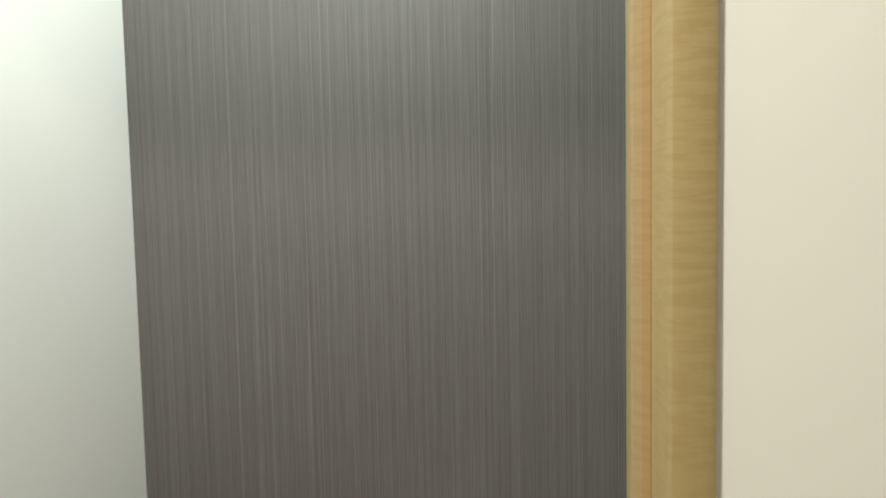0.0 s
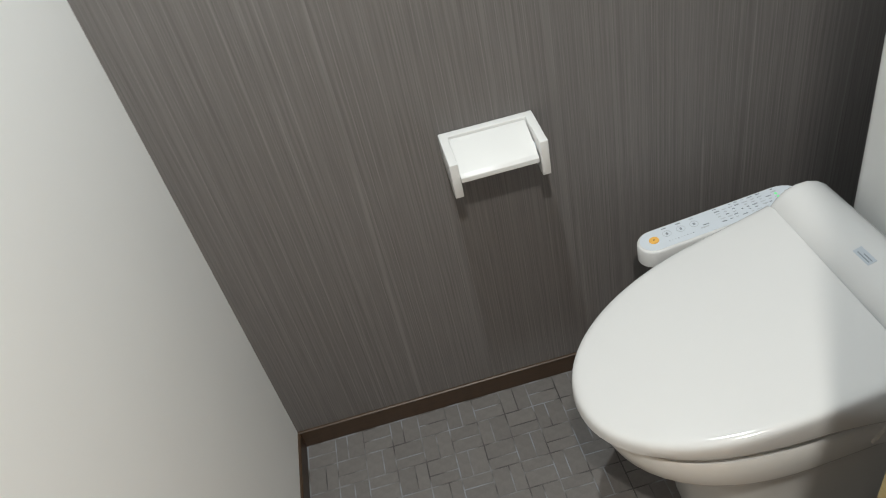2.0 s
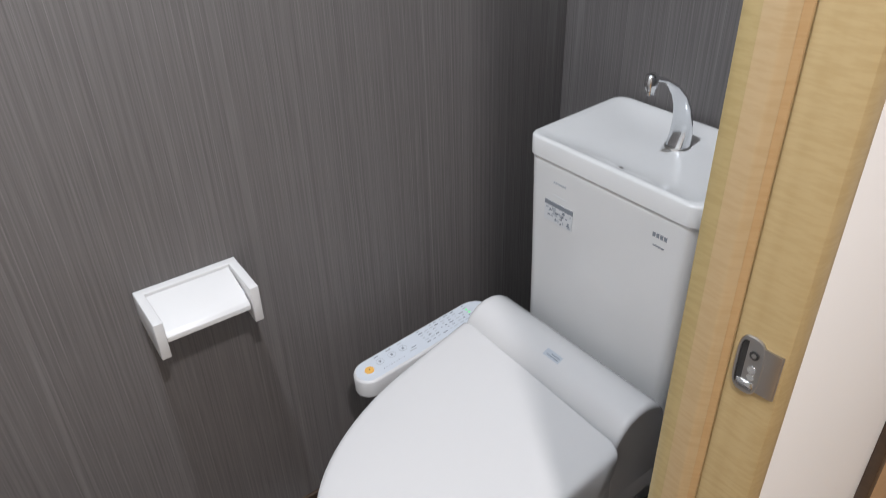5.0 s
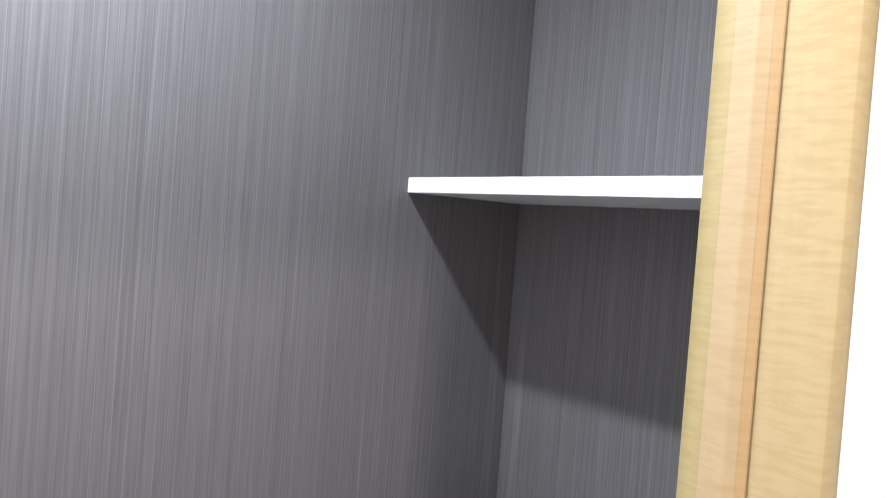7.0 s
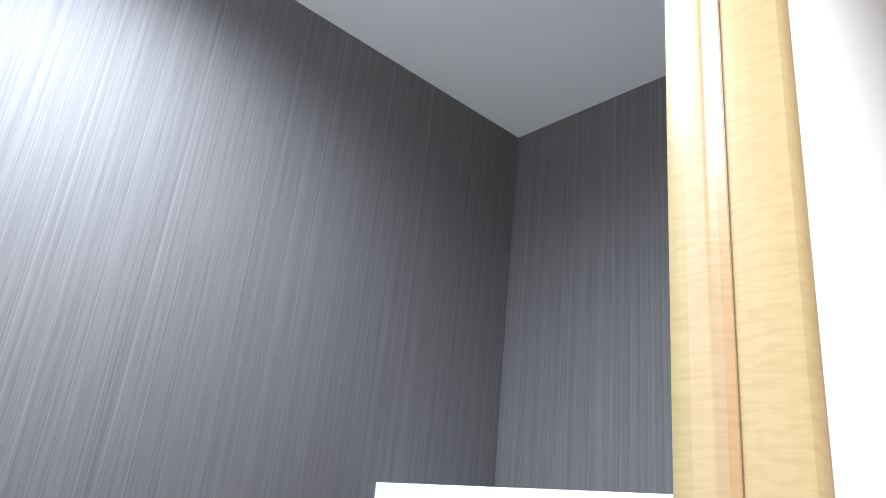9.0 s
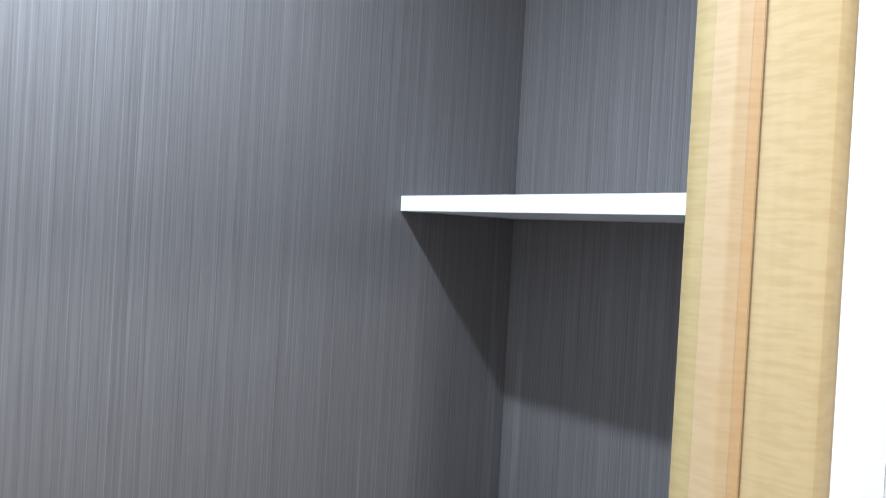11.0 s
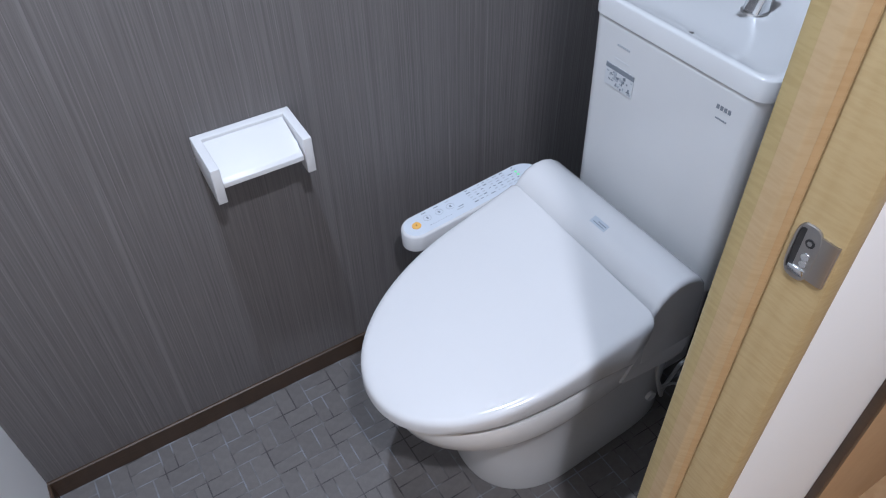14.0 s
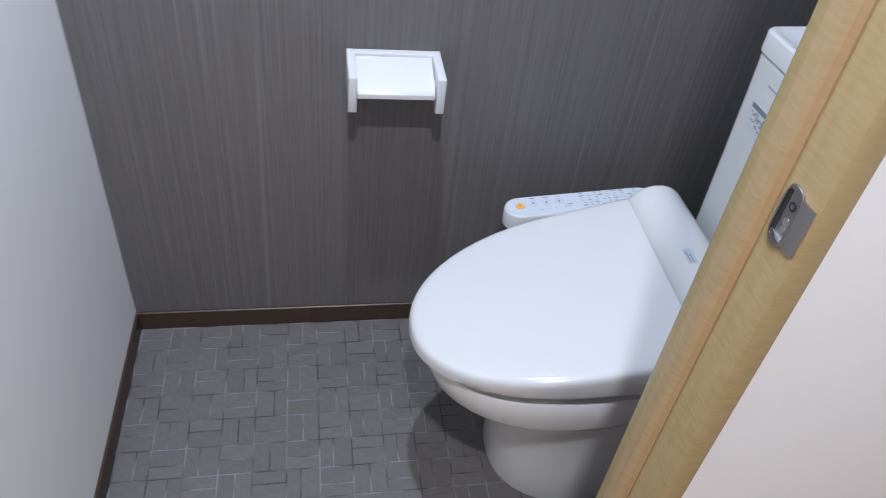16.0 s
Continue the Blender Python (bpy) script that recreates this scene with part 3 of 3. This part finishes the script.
for y in (-0.113, -0.123):
    bm = bmesh.new()
    disc(bm, (0, 0, 0.0005), 0.0028, 0.001, 10)
    bm.transform(on_panel(1.088, y))
    part("indicator_lamp", bm, GREEN, panel, "small lit green lamp")

# tank
T_F, T_B, T_MID = 1.1735, 1.436, AXIS + 0.005
body = [round_rect(T_F + 0.012, T_B, 0.170, 0.174, 0.026, 0.424, 6, T_MID), round_rect(T_F + 0.004, T_B, 0.177, 0.184, 0.028, 0.431, 6, T_MID), round_rect(T_F + 0.0024, T_B, 0.1782, 0.1857, 0.028, 0.438, 6, T_MID), round_rect(T_F + 0.0020, T_B, 0.1786, 0.1864, 0.028, 0.455, 6, T_MID), round_rect(T_F + 0.0012, T_B, 0.1806, 0.191, 0.027, 0.640, 6, T_MID), round_rect(T_F, T_B, 0.183, 0.197, 0.026, 0.780, 6, T_MID), round_rect(T_F, T_B, 0.1848, 0.1997, 0.025, 0.836, 6, T_MID), round_rect(T_F, T_B, 0.185, 0.200, 0.025, 0.8435, 6, T_MID), round_rect(T_F + 0.0015, T_B, 0.1835, 0.1985, 0.024, 0.8450, 6, T_MID)]
tank = part("tank", loft(bmesh.new(), body), CERAMIC, toilet, "white porcelain cistern", 50)
L_F, L_B = 1.1705, 1.440
top = []
for inset, z, r in ((0.003, 0.8458, 0.024), (0.0, 0.8475, 0.026), (0.0, 0.8800, 0.026), (0.0012, 0.8828, 0.026), (0.004, 0.8845, 0.025), (0.008, 0.8846, 0.024),
                    (0.014, 0.8822, 0.024), (0.024, 0.8770, 0.026), (0.040, 0.8712, 0.030), (0.058, 0.8676, 0.032), (0.080, 0.8660, 0.030), (0.105, 0.8655, 0.022)):
    top.append(round_rect(L_F + inset, L_B - inset, 0.188 - inset * 1.25, 0.204 - inset * 1.25, r, z, 6, T_MID))
basin = part("tank_lid", loft(bmesh.new(), top), CERAMIC, toilet, "porcelain lid with a hand-washing basin", 60)
bm = bmesh.new()
disc(bm, (1.205, AXIS + 0.0, 0.8734), 0.004, 0.002, 16)
part("drain", bm, SATIN, basin)
TAP_Y = AXIS + 0.005
# faucet: flat horn that arches forward to a round nozzle
path = [(1.361, 0.866), (1.364, 0.890), (1.363, 0.914), (1.356, 0.940), (1.342, 0.965), (1.321, 0.986), (1.295, 1.002), (1.270, 1.010)]
wide = [0.0200, 0.0195, 0.0188, 0.0176, 0.0156, 0.0126, 0.0090, 0.0060]
deep = [0.0190, 0.0125, 0.0085, 0.0062, 0.0050, 0.0044, 0.0040, 0.0040]
rings = []
for i, (x, z) in enumerate(path):
    x1, z1 = path[min(i + 1, len(path) - 1)]
    x0, z0 = path[max(i - 1, 0)]
    t = Vector((x1 - x0, 0, z1 - z0)).normalized()
    nrm = Vector((t.z, 0, -t.x))
    rings.append([Vector((x, TAP_Y, z)) + nrm * deep[i] * math.copysign(abs(math.cos(a)) ** 0.55, math.cos(a)) + Vector((0, 1, 0)) * wide[i] * math.copysign(abs(math.sin(a)) ** 0.8, math.sin(a)) for a in (2 * math.pi * k / 20 for k in range(20))])
faucet = part("faucet", loft(bmesh.new(), rings), CHROME, basin, "curved chrome faucet", 60)
bm = bmesh.new()
loft(bm, [[(1.262 + r * math.cos(a), TAP_Y + r * math.sin(a), z) for a in (2 * math.pi * k / 18 for k in range(18))] for r, z in ((0.006, 1.020), (0.010, 1.017), (0.0112, 1.012), (0.0108, 1.000), (0.0085, 0.994), (0.0082, 0.986), (0.006, 0.985))])
part("nozzle", bm, CHROME, faucet, "", 50)
bm = bmesh.new()
disc(bm, (1.360, TAP_Y, 0.8668), 0.0245, 0.003, 28)
part("faucet_base", bm, SATIN, faucet, "satin chrome base ring")

# sticker and marks on the tank front
xs = T_F - 0.0004
st = part("sticker", boxed(xs - 0.0006, xs + 0.003, -0.3150, -0.2450, 0.728, 0.770), STICKER, tank, "grey printed energy sticker", 0)
part("sticker_band", boxed(xs - 0.0010, xs + 0.002, -0.3150, -0.2450, 0.7610, 0.770), PRINT, st, "", 0)
for k in range(34):
    y = -0.3135 + 0.060 * rng.random()
    z = 0.730 + 0.026 * rng.random()
    part("print_bar", boxed(xs - 0.0010 - 0.00002 * k, xs + 0.002, y, y + rng.uniform(0.002, 0.008), z, z + rng.uniform(0.0015, 0.005)), PALE_PRINT if k % 2 else PRINT, st, "", 0)
for k in range(7):
    part("print_bar", boxed(xs - 0.0002, xs + 0.002, -0.294 + 0.0045 * k, -0.2905 + 0.0045 * k, 0.8075, 0.8110), PALE_PRINT, tank, "", 0)
part("print_bar", boxed(xs - 0.0002, xs + 0.002, -0.300, -0.262, 0.7830, 0.7845), STICKER, tank, "", 0)
for k in range(4):
    part("logo_bar", boxed(xs - 0.0002, xs + 0.002, -0.5150 + 0.0075 * k, -0.5095 + 0.0075 * k, 0.8035, 0.8110), PRINT, tank, "", 0)
part("logo_bar", boxed(xs - 0.0002, xs + 0.002, -0.512, -0.490, 0.7870, 0.7895), PRINT, tank, "", 0)

# water hose and cord at the side of the base
part("hose", tube([(1.118, AXIS - 0.163, 0.330), (1.140, AXIS - 0.162, 0.235), (1.160, AXIS - 0.158, 0.170), (1.180, AXIS - 0.156, 0.118), (1.197, AXIS - 0.152, 0.082), (1.222, AXIS - 0.135, 0.060), (1.300, AXIS - 0.110, 0.070), (1.445, AXIS - 0.130, 0.180)], 0.0045), CORD, toilet, "pale grey water hose")
part("cord", tube([(1.165, AXIS - 0.152, 0.170), (1.186, AXIS - 0.153, 0.122), (1.206, AXIS - 0.152, 0.112), (1.230, AXIS - 0.150, 0.098), (1.262, AXIS - 0.152, 0.074), (1.32, AXIS - 0.160, 0.066), (1.445, AXIS - 0.19, 0.22)], 0.0032, 8), CORD, toilet, "thin white power cord")

# ---- floor pieces ----
B, J, TH = 0.068, 0.0029, 0.0007
SPLITS = (0.42, 0.50, 0.58)
tile_mesh = {}
for turned in (0, 1):
    for share in SPLITS + tuple(1 - k for k in SPLITS):
        w, h = (B - J, B * share - J) if not turned else (B * share - J, B - J)
        tile_mesh[turned, round(share, 2)] = mesh_of("tile", boxed(-w / 2, w / 2, -h / 2, h / 2, -TH, 0.0, bevel=0.0003, seg=1), TILE, 0)
rng = random.Random(11)
rest = bmesh.new()
for i in range(int((LEN - 0.016) / B)):
    for j in range(int((-IN_Y + 0.05) / B)):
        turned = (i + j) % 2
        cut = rng.choice(SPLITS)
        cx, cy = 0.008 + B * (i + 0.5), -0.008 - B * (j + 0.5)
        for share, mid in ((cut, (cut - 1) / 2), (1 - cut, cut / 2)):
            place = (cx + (mid * B if turned else 0), cy + (0 if turned else mid * B), 0.0)
            if cx < 0.82:
                ob = new("tile", tile_mesh[turned, round(share, 2)])
                ob.location = place
                ob.parent = floor
            else:
                w, h = (B - J, B * share - J) if not turned else (B * share - J, B - J)
                box(rest, place[0] - w / 2, place[0] + w / 2, place[1] - h / 2, place[1] + h / 2, -TH, 0.0)
tagged(part("far_tiles", rest, TILE, floor, "", 0), kind="stuff")
